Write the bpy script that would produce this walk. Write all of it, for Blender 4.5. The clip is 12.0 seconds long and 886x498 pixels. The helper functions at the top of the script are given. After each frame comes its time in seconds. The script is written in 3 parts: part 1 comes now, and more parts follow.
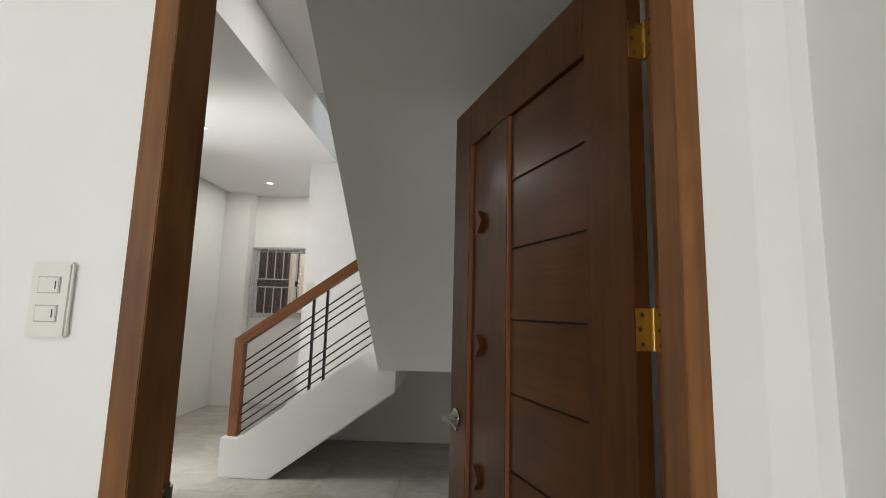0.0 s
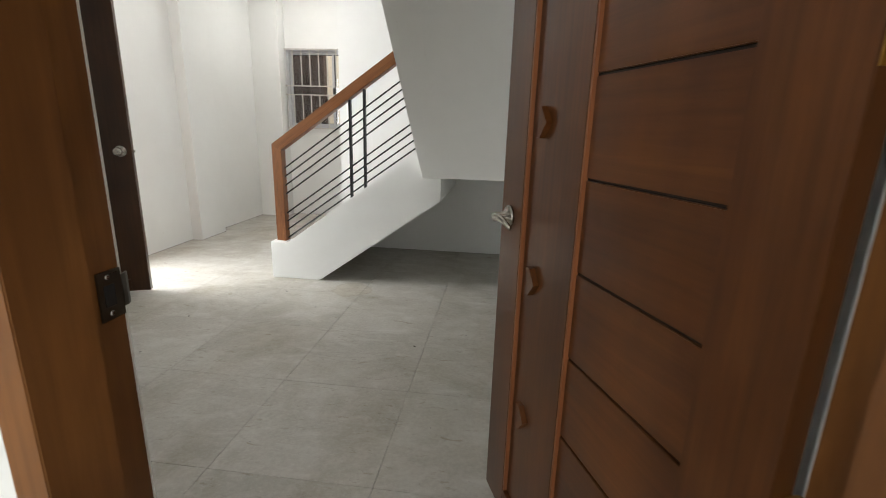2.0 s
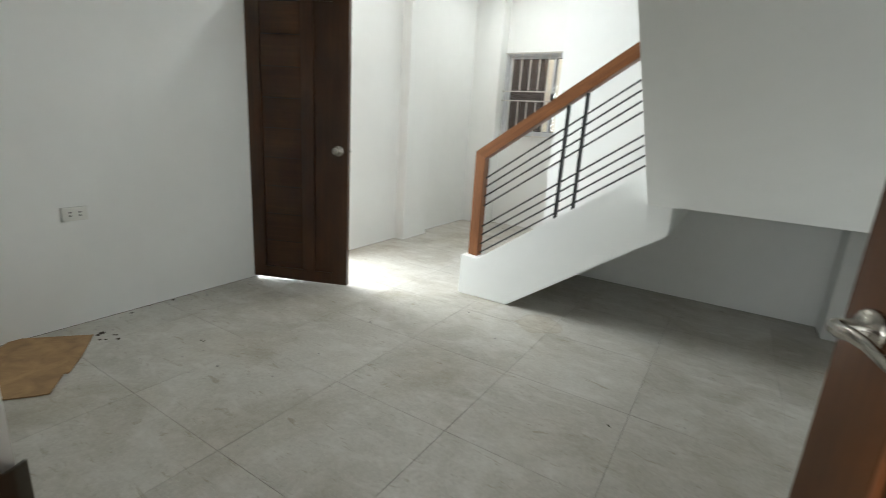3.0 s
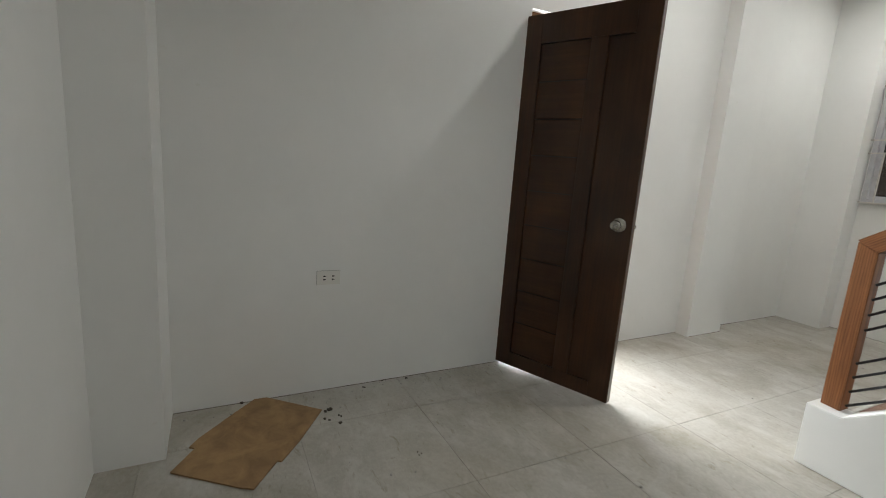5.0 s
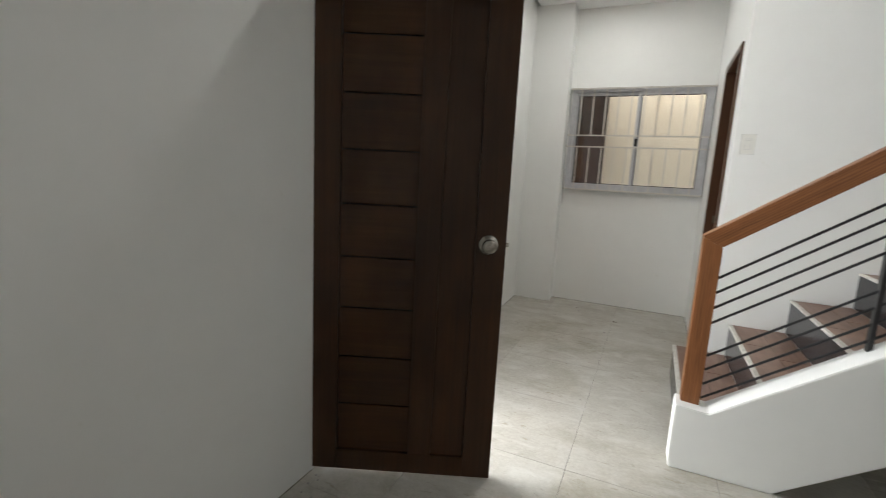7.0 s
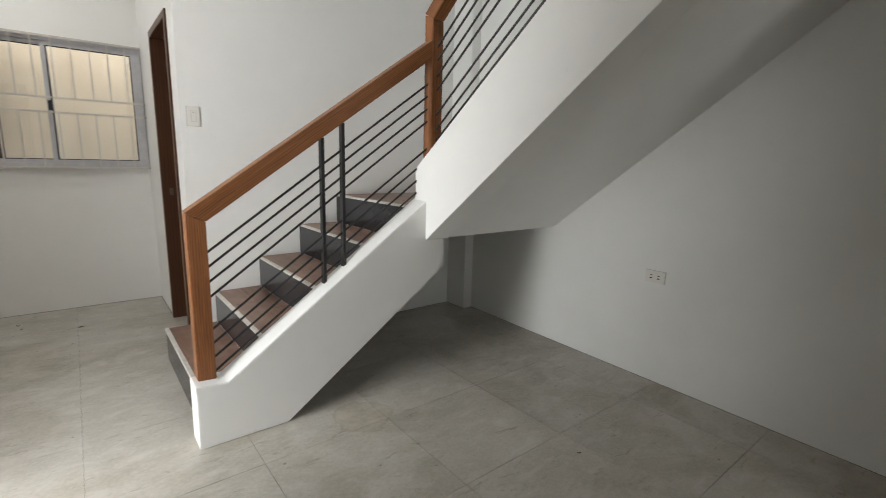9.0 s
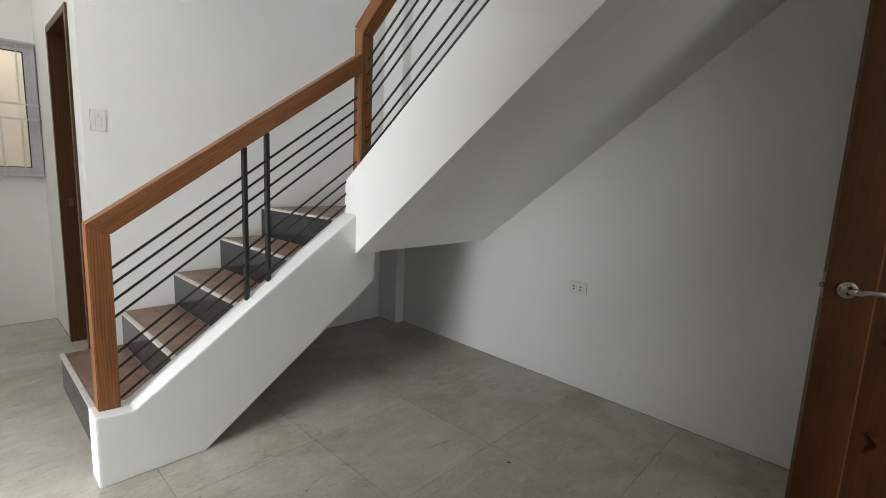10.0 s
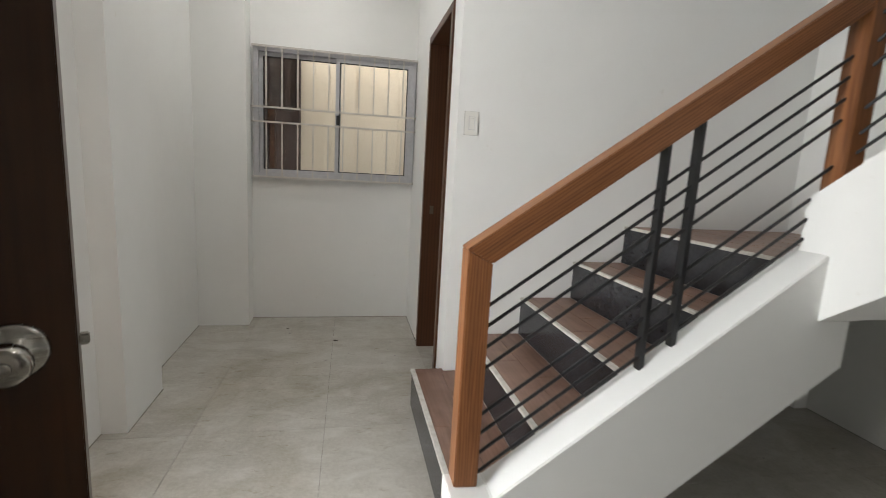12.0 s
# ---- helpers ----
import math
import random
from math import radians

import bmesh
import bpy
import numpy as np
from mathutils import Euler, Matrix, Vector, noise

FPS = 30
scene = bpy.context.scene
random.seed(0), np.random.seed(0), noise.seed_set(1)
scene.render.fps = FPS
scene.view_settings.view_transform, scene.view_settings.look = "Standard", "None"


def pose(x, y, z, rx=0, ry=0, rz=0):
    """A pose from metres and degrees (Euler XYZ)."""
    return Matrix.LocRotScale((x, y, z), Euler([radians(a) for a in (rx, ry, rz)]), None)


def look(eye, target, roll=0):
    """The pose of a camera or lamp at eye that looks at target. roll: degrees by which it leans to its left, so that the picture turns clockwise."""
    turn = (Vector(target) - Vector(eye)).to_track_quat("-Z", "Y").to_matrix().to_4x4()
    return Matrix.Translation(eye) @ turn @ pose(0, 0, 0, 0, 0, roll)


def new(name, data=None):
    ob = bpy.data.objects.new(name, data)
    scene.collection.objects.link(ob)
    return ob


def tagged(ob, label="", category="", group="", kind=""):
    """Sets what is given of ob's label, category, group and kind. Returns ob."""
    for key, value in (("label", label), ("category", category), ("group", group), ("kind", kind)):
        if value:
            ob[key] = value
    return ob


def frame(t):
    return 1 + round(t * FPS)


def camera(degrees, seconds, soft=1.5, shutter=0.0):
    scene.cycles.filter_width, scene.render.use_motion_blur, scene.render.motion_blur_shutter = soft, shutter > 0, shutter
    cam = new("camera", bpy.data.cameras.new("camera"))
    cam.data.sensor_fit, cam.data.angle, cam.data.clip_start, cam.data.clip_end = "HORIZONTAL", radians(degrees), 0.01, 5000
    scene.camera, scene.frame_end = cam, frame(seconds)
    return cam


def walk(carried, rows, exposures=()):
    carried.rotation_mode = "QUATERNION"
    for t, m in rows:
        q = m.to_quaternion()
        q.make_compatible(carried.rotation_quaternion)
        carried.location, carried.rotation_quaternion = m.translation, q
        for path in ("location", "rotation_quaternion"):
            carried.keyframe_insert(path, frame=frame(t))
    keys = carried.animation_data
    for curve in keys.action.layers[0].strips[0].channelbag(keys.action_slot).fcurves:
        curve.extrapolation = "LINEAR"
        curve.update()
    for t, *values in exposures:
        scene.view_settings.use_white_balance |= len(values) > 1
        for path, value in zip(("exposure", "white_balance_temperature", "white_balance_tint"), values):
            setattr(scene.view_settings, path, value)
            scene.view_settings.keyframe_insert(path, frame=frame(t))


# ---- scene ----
cam = camera(87.8, 12.0, soft=0.75, shutter=0.2)
PATH = [
    (0, (1.73, 1.32, 1.295), (1.675, 3.302, 1.558), 1.5),
    (0.5, (1.726, 1.325, 1.266), (1.649, 3.323, 1.316), 1.2),
    (1, (1.705, 1.339, 1.213), (1.611, 3.318, 0.939), 1.5),
    (1.5, (1.705, 1.451, 1.173), (1.577, 3.392, 0.711), 1.1),
    (2, (1.715, 1.656, 1.165), (1.483, 3.579, 0.663), 1.6),
    (2.5, (1.652, 1.893, 1.14), (1.066, 3.737, 0.633), 3.3),
    (3, (1.544, 2.107, 1.172), (0.535, 3.758, 0.663), 3.8),
    (3.5, (1.519, 2.297, 1.203), (-0.045, 3.434, 0.691), 4.8),
    (3.7, (1.492, 2.344, 1.218), (-0.153, 3.353, 0.695), 5.1),
    (5.3, (0.739, 2.631, 1.223), (-1.016, 3.527, 0.878), 4.4),
    (5.5, (0.609, 2.647, 1.21), (-1.13, 3.582, 0.889), 4.7),
    (6, (0.28, 2.653, 1.218), (-1.33, 3.801, 0.916), 3.7),
    (6.5, (-0.008, 2.722, 1.209), (-1.321, 4.195, 0.887), 2.4),
    (7, (-0.214, 2.814, 1.23), (-1.023, 4.614, 0.901), 3.0),
    (7.5, (-0.404, 2.88, 1.228), (-0.494, 4.851, 0.899), 1.5),
    (7.7, (-0.443, 2.889, 1.241), (-0.286, 4.854, 0.903), 0.2),
    (9.3, (-0.328, 2.901, 1.256), (1.035, 4.322, 0.908), 2.1),
    (9.5, (-0.325, 2.889, 1.25), (1.099, 4.256, 0.924), 2.3),
    (10, (-0.335, 2.895, 1.251), (1.111, 4.244, 0.95), 2.6),
    (10.5, (-0.356, 2.966, 1.232), (0.885, 4.501, 0.912), 2.7),
    (11, (-0.302, 3.153, 1.235), (0.571, 4.923, 0.91), 3.0),
    (11.5, (-0.284, 3.404, 1.214), (0.316, 5.284, 0.888), 3.8),
    (12, (-0.34, 3.775, 1.226), (0.066, 5.707, 0.907), 3.2),
]
walk(cam, [(t, look(eye, target, roll)) for t, eye, target, roll in PATH],
     exposures=[(0, 0.16, 6600, 10), (1.5, 0.32, 6600, 10), (1.8, 0.55, 6550, 10), (2.1, 0.80, 6450, 9), (2.5, 1.02, 6450, 9), (3.0, 0.86, 6150, 4),
                (3.5, 0.32, 6130, 6), (5.5, 0.34, 6450, 8), (6.5, 0.24, 6450, 8), (7.5, 0.15, 6400, 9), (9.5, 0.12, 6550, 10), (10.5, 0.09, 6300, 9), (12, 0.04, 6500, 10)])

# ---- light ----
world = bpy.data.worlds.new("sky")
world.use_nodes = True
scene.world = world
_wn = world.node_tree
_sky = _wn.nodes.new("ShaderNodeTexSky")
_sky.sky_type = "NISHITA"
_sky.sun_disc = False
_sky.sun_elevation = radians(55)
_sky.sun_rotation = radians(250)
_wn.links.new(_sky.outputs[0], _wn.nodes["Background"].inputs[0])
_wn.nodes["Background"].inputs[1].default_value = 0.1


def lamp(name, kind, m, energy, colour=(1, 1, 1), size=(1, 1), angle=10):
    data = bpy.data.lights.new(name, kind)
    data.energy, data.color = energy, colour
    if kind == "AREA":
        data.shape, data.size, data.size_y = "RECTANGLE", size[0], size[1]
    if kind == "SUN":
        data.angle = radians(angle)
    ob = new(name, data)
    ob.matrix_world = m
    return ob


lamp("sun", "SUN", look((-6, 3, 10), (0, 4.5, 0)), 0.8, (1, 0.97, 0.93), angle=15)
# daylight standing in the openings; the room's south window and the stairwell's upper one are assumed, unseen
lamp("door_daylight", "AREA", look((-1.66, 4.565, 1.10), (0, 4.90, 0.95)), 40, (0.97, 0.99, 1.0), (0.72, 1.95))
# unseen fill lamp added to lift the ambient, aimed up from the ground in front of the side door
lamp("ground_fill", "AREA", look((-2.05, 4.60, 0.12), (-0.35, 4.85, 2.1)), 56, (1.0, 0.98, 0.95), (0.9, 0.9))
lamp("room_daylight", "AREA", look((0.2, -2.45, 1.6), (0.5, 0, 1.5)), 54, (1, 1, 1), (1.9, 1.2))
lamp("stair_daylight", "AREA", look((2.36, 5.40, 4.4), (1.2, 5.2, 3.2)), 16, (0.93, 0.99, 1.0), (1.0, 1.3))
lamp("alley_skylight", "AREA", look((-0.5, 7.97, 3.6), (-0.5, 7.98, 0)), 72, (1, 0.99, 0.98), (3.0, 0.42))
for lx, ly, lz, watts in ((-0.62, 6.885, 2.805, 6), (-0.50, 5.10, 2.805, 6.5), (0.95, 3.85, 3.175, 4)):
    lamp("downlight_lamp", "AREA", look((lx, ly, lz), (lx, ly + 0.001, 0)), watts, (1, 0.98, 0.95), (0.11, 0.11))


# ---- materials ----
def material(name, base, rough=0.5, metal=0.0, spec=0.5):
    mat = bpy.data.materials.new(name)
    mat.use_nodes = True
    b = mat.node_tree.nodes["Principled BSDF"]
    b.inputs["Base Color"].default_value = (*base, 1)
    b.inputs["Roughness"].default_value = rough
    b.inputs["Metallic"].default_value = metal
    b.inputs["Specular IOR Level"].default_value = spec
    return mat, mat.node_tree, b


def node(tree, kind, **inputs):
    n = tree.nodes.new(kind)
    for k, v in inputs.items():
        n.inputs[k.replace("_", " ")].default_value = v
    return n


def coords(tree, scale=(1, 1, 1), space="Object"):
    tc = tree.nodes.new("ShaderNodeTexCoord") if space == "Object" else tree.nodes.new("ShaderNodeNewGeometry")
    mp = tree.nodes.new("ShaderNodeMapping")
    mp.inputs["Scale"].default_value = scale
    tree.links.new(tc.outputs["Object" if space == "Object" else "Position"], mp.inputs[0])
    return mp.outputs[0]


def ramp(tree, fac, stops):
    r = tree.nodes.new("ShaderNodeValToRGB")
    els = r.color_ramp.elements
    while len(els) < len(stops):
        els.new(0.5)
    for e, (p, c) in zip(els, stops):
        e.position, e.color = p, (*c, 1)
    tree.links.new(fac, r.inputs[0])
    return r.outputs[0]


def mix(tree, fac, a, b, blend="MIX"):
    m = tree.nodes.new("ShaderNodeMix")
    m.data_type, m.blend_type = "RGBA", blend
    for sock, v in ((m.inputs[0], fac), (m.inputs[6], a), (m.inputs[7], b)):
        if isinstance(v, (int, float)):
            sock.default_value = v
        elif isinstance(v, tuple):
            sock.default_value = (*v, 1)
        else:
            tree.links.new(v, sock)
    return m.outputs[2]


def bump(tree, b, height, strength, distance=0.002):
    n = node(tree, "ShaderNodeBump", Strength=strength, Distance=distance)
    tree.links.new(height, n.inputs["Height"])
    tree.links.new(n.outputs[0], b.inputs["Normal"])


def noise_tex(tree, vec, scale, detail=5.0, rough=0.6, distort=0.0):
    n = node(tree, "ShaderNodeTexNoise", Scale=scale, Detail=detail, Roughness=rough, Distortion=distort)
    tree.links.new(vec, n.inputs["Vector"])
    return n.outputs[0]


def paint(name, base, stain=0.06, rough=0.55):
    """Rolled wall paint: faint clouds, roller grain and scuffs."""
    mat, t, b = material(name, base, rough)
    v = coords(t, space="World")
    cloud = noise_tex(t, v, 1.3, 4)
    fine = noise_tex(t, v, 9, 6, 0.7)
    dark = tuple(c * (1 - stain) for c in base)
    c1 = ramp(t, cloud, [(0.35, dark), (0.65, base)])
    spots = ramp(t, noise_tex(t, v, 23, 3, 0.5), [(0.72, (1, 1, 1)), (0.80, (0.90, 0.88, 0.84))])
    c2 = mix(t, 0.35, c1, ramp(t, fine, [(0.3, tuple(c * 0.95 for c in base)), (0.7, base)]))
    t.links.new(mix(t, 0.5, c2, spots, "MULTIPLY"), b.inputs["Base Color"])
    bump(t, b, noise_tex(t, v, 140, 4, 0.7), 0.25, 0.0012)
    return mat


WALL = paint("wall_paint", (0.86, 0.86, 0.835))
CEIL = paint("ceiling_paint", (0.87, 0.87, 0.855), 0.03)
CREAM = paint("cream_paint", (0.80, 0.70, 0.575), 0.08)


def wood(name, dark, light, rough=0.35, along="z", scale=1.0, coat=0.0, rings=0.35, spec=0.35, stain=0.0):
    mat, t, b = material(name, light, rough)
    s = {"z": (9, 9, 0.55), "x": (0.55, 9, 9), "y": (9, 0.55, 9)}[along]
    v = coords(t, tuple(k * scale for k in s))
    info = t.nodes.new("ShaderNodeObjectInfo")
    shift = t.nodes.new("ShaderNodeVectorMath")
    shift.operation = "ADD"
    sc = t.nodes.new("ShaderNodeVectorMath")
    sc.operation = "SCALE"
    sc.inputs[0].default_value = (17, 11, 7)
    t.links.new(info.outputs["Random"], sc.inputs["Scale"])
    t.links.new(v, shift.inputs[0])
    t.links.new(sc.outputs[0], shift.inputs[1])
    v = shift.outputs[0]
    grain = noise_tex(t, v, 4.0, 8, 0.65, 0.4)
    broad = noise_tex(t, v, 0.9, 3, 0.5, 0.6)
    w = t.nodes.new("ShaderNodeTexWave")
    w.bands_direction = "Z" if along == "x" else "X"
    w.inputs["Scale"].default_value = 1.6
    w.inputs["Distortion"].default_value = 9.0
    w.inputs["Detail"].default_value = 4.0
    t.links.new(v, w.inputs["Vector"])
    mid = tuple((a + c) / 2 for a, c in zip(dark, light))
    c1 = ramp(t, grain, [(0.3, dark), (0.55, mid), (0.72, light)])
    c2 = ramp(t, broad, [(0.3, dark), (0.7, light)])
    c3 = ramp(t, w.outputs["Fac"], [(0.1, dark), (0.5, light)])
    c = mix(t, rings, mix(t, 0.4, c1, c2), c3)
    if stain:
        # uneven varnish: wiped lighter patches and dark smudges
        wv = coords(t, (1.6, 1.6, 0.8), "World")
        k = 1 - stain
        c = mix(t, 1.0, c, ramp(t, noise_tex(t, wv, 3.2, 3, 0.5, 0.2), [(0.34, (k, k * 0.93, k * 0.88)), (0.52, (0.95, 0.95, 0.95)), (0.70, (1.22, 1.18, 1.12))]), "MULTIPLY")
        c = mix(t, stain, c, ramp(t, noise_tex(t, wv, 12, 2, 0.5, 0.3), [(0.50, (1, 1, 1)), (0.80, (0.62, 0.60, 0.58))]), "MULTIPLY")
    t.links.new(c, b.inputs["Base Color"])
    bump(t, b, grain, 0.06 if stain else 0.12, 0.001)
    b.inputs["Specular IOR Level"].default_value = spec
    b.inputs["Coat Weight"].default_value = coat
    b.inputs["Coat Roughness"].default_value = 0.25
    return mat


DOOR = wood("stained_door_wood", (0.050, 0.0175, 0.0050), (0.120, 0.043, 0.0120), 0.30, rings=0.1, spec=0.3, stain=0.3)
DOOR_H = wood("stained_door_board", (0.052, 0.018, 0.0052), (0.125, 0.0445, 0.0125), 0.28, along="x", rings=0.05, spec=0.3, stain=0.25)
# darker, greyer copies of the door wood for the side door's backlit face
DOOR_SHADED = wood("shaded_door_wood", (0.036, 0.0144, 0.0055), (0.082, 0.0335, 0.0125), 0.28, rings=0.1, spec=0.4, stain=0.3)
DOOR_SHADED_H = wood("shaded_door_board", (0.037, 0.0148, 0.0057), (0.084, 0.0343, 0.0128), 0.26, along="x", rings=0.05, spec=0.4, stain=0.25)
# near-black wood, the shade of the board grooves put into its colour
GROOVE_SHADE = wood("groove_shade_wood", (0.008, 0.004, 0.002), (0.016, 0.008, 0.004), 0.7)
# door wood brightened to orange for recess edges that catch the light
LIT_EDGE = wood("lit_edge_wood", (0.16, 0.055, 0.020), (0.27, 0.10, 0.038), 0.38)
JAMB = wood("jamb_wood", (0.14, 0.050, 0.0135), (0.285, 0.122, 0.036), 0.40, rings=0.2, stain=0.4)
RAIL = wood("rail_wood", (0.10, 0.034, 0.012), (0.35, 0.145, 0.056), 0.4, along="z", scale=2.3, rings=0.26)
FRAME = wood("dark_frame_wood", (0.055, 0.022, 0.010), (0.105, 0.044, 0.020), 0.4)
RAIL_X = wood("handrail_wood", (0.10, 0.034, 0.012), (0.35, 0.145, 0.056), 0.4, along="x", scale=2.3, rings=0.26)


def floor_tile():
    mat, t, b = material("grey_cement_tile", (0.4, 0.39, 0.36), 0.45)
    v = coords(t, space="World")
    info = t.nodes.new("ShaderNodeObjectInfo")
    shift = t.nodes.new("ShaderNodeVectorMath")
    shift.operation = "ADD"
    sc = t.nodes.new("ShaderNodeVectorMath")
    sc.operation = "SCALE"
    sc.inputs[0].default_value = (5, 9, 3)
    t.links.new(info.outputs["Random"], sc.inputs["Scale"])
    t.links.new(v, shift.inputs[0])
    t.links.new(sc.outputs[0], shift.inputs[1])
    vr = shift.outputs[0]
    cloud = noise_tex(t, vr, 2.4, 5, 0.6, 0.3)
    fine = noise_tex(t, vr, 60, 5, 0.7)
    c = ramp(t, cloud, [(0.34, (0.435, 0.412, 0.364)), (0.68, (0.525, 0.505, 0.458))])
    c = mix(t, 0.35, c, ramp(t, fine, [(0.34, (0.66, 0.645, 0.61)), (0.66, (1.08, 1.08, 1.08))]), "MULTIPLY")
    # brushed cement: pale smears along x
    brushed = coords(t, (3.6, 7, 1), "World")
    pale = ramp(t, noise_tex(t, brushed, 1.6, 5, 0.62, 0.5), [(0.50, (0, 0, 0)), (0.70, (0.6, 0.6, 0.6))])
    c = mix(t, pale, c, (0.58, 0.565, 0.525))
    grit = ramp(t, noise_tex(t, coords(t, (14, 40, 1), "World"), 3.0, 4, 0.7), [(0.56, (0, 0, 0)), (0.72, (0.35, 0.35, 0.35))])
    c = mix(t, grit, c, (0.64, 0.63, 0.59))
    # trodden dirt and thin dark scrapes
    dirt = ramp(t, noise_tex(t, v, 1.5, 6, 0.65, 0.8), [(0.47, (1, 1, 1)), (0.68, (0.74, 0.70, 0.62))])
    c = mix(t, 0.9, c, dirt, "MULTIPLY")
    spots = ramp(t, noise_tex(t, coords(t, (4.5, 13, 1), "World"), 1.9, 5, 0.68, 0.7), [(0.60, (1, 1, 1)), (0.70, (0.66, 0.61, 0.52))])
    c = mix(t, 0.75, c, spots, "MULTIPLY")
    flecks = ramp(t, noise_tex(t, coords(t, (7, 30, 1), "World"), 2.6, 3, 0.6, 0.6), [(0.665, (1, 1, 1)), (0.70, (0.42, 0.37, 0.30))])
    worn = ramp(t, noise_tex(t, v, 2.1, 4, 0.6), [(0.42, (0.05, 0.05, 0.05)), (0.66, (0.55, 0.55, 0.55))])
    c = mix(t, worn, c, flecks, "MULTIPLY")
    # dried tan spill with a darker rim on one tile
    spill = t.nodes.new("ShaderNodeVectorMath")
    spill.operation = "DISTANCE"
    spill.inputs[1].default_value = (0.66, 4.79, 0)
    wob = t.nodes.new("ShaderNodeVectorMath")
    wob.operation = "MULTIPLY_ADD"
    nz = node(t, "ShaderNodeTexNoise", Scale=7.0, Detail=3.0)
    t.links.new(v, nz.inputs["Vector"])
    t.links.new(nz.outputs["Color"], wob.inputs[0])
    wob.inputs[1].default_value = (0.16, 0.16, 0)
    t.links.new(v, wob.inputs[2])
    lift = t.nodes.new("ShaderNodeVectorMath")
    lift.operation = "SUBTRACT"
    lift.inputs[1].default_value = (0.08, 0.08, 0)
    t.links.new(wob.outputs[0], lift.inputs[0])
    t.links.new(lift.outputs[0], spill.inputs[0])
    c = mix(t, 0.5, c, ramp(t, spill.outputs["Value"], [(0.0, (0.93, 0.87, 0.76)), (0.125, (0.93, 0.87, 0.76)), (0.14, (0.74, 0.66, 0.54)), (0.152, (1, 1, 1))]), "MULTIPLY")
    t.links.new(c, b.inputs["Base Color"])
    t.links.new(ramp(t, cloud, [(0.3, (0.56, 0.56, 0.56)), (0.7, (0.42, 0.42, 0.42))]), b.inputs["Roughness"])
    bump(t, b, fine, 0.1, 0.001)
    return mat


TILE = floor_tile()


def speckled_joint():
    """Grimy grout, darker and lighter by stretches."""
    mat, t, b = material("dirty_joint", (0.2, 0.18, 0.15), 0.9)
    n = noise_tex(t, coords(t, space="World"), 6, 5, 0.7)
    t.links.new(ramp(t, n, [(0.38, (0.10, 0.09, 0.075)), (0.62, (0.34, 0.32, 0.28))]), b.inputs["Base Color"])
    return mat


GROUT = paint("grout", (0.19, 0.175, 0.15), 0.2, 0.9)
JOINT = speckled_joint()
CONC = paint("concrete", (0.42, 0.41, 0.38), 0.25, 0.9)


def speckled(name, base, dark, rough, scale, spec=0.5):
    mat, t, b = material(name, base, rough, spec=spec)
    v = coords(t, space="World")
    n = noise_tex(t, v, scale, 5, 0.6, 0.5)
    t.links.new(ramp(t, n, [(0.35, dark), (0.65, base)]), b.inputs["Base Color"])
    bump(t, b, noise_tex(t, v, scale * 6, 3), 0.08, 0.001)
    return mat


RISER = speckled("black_granite", (0.030, 0.031, 0.035), (0.018, 0.018, 0.021), 0.2, 60, 0.4)
NOSING = speckled("white_trim", (0.66, 0.64, 0.60), (0.50, 0.47, 0.42), 0.45, 30)
TREAD = wood("brown_tread_tile", (0.165, 0.090, 0.062), (0.34, 0.215, 0.165), 0.38, along="y", scale=0.8, rings=0.05, stain=0.2)
IRON = speckled("black_painted_iron", (0.016, 0.016, 0.017), (0.009, 0.009, 0.010), 0.38, 40)
ALU = speckled("grey_aluminium", (0.52, 0.52, 0.535), (0.45, 0.45, 0.465), 0.4, 20)
NDOOR = wood("neighbour_door_wood", (0.020, 0.009, 0.006), (0.040, 0.019, 0.013), 0.5)
BAR = speckled("off_white_steel_paint", (0.62, 0.59, 0.54), (0.52, 0.49, 0.44), 0.45, 30)
PLASTIC = speckled("ivory_plastic", (0.79, 0.78, 0.73), (0.76, 0.75, 0.70), 0.3, 12)
SOIL = speckled("dried_dirt", (0.10, 0.085, 0.065), (0.05, 0.04, 0.03), 0.95, 90)
# grey that stands for the thin shade line round plates and rockers
SHADE = speckled("shade_line_grey", (0.50, 0.49, 0.46), (0.42, 0.41, 0.385), 0.6, 20)
SLOT = material("dark_slot", (0.02, 0.02, 0.02), 0.6)[0]


def metal(name, base, rough):
    mat, t, b = material(name, base, rough, 1.0)
    v = coords(t, (1, 1, 60))
    n = noise_tex(t, v, 18, 4)
    t.links.new(ramp(t, n, [(0.3, (rough * 0.7,) * 3), (0.7, (rough * 1.3,) * 3)]), b.inputs["Roughness"])
    return mat


BRASS = metal("brass", (0.44, 0.29, 0.085), 0.40)
STEEL = metal("satin_nickel", (0.40, 0.375, 0.335), 0.24)
DARK_STEEL = metal("tarnished_steel", (0.15, 0.14, 0.115), 0.38)
CARD = speckled("brown_cardboard", (0.40, 0.25, 0.115), (0.25, 0.15, 0.07), 0.85, 9)
GLOW = material("lamp_glow", (0.9, 0.9, 0.9))[0]
_g = GLOW.node_tree.nodes["Principled BSDF"]
_g.inputs["Emission Color"].default_value = (1, 0.98, 0.95, 1)
_g.inputs["Emission Strength"].default_value = 4.0
GLASS, _t, _b = material("window_glass", (0.95, 0.98, 0.97), 0.02)
_b.inputs["Transmission Weight"].default_value = 1.0
_b.inputs["IOR"].default_value = 1.45


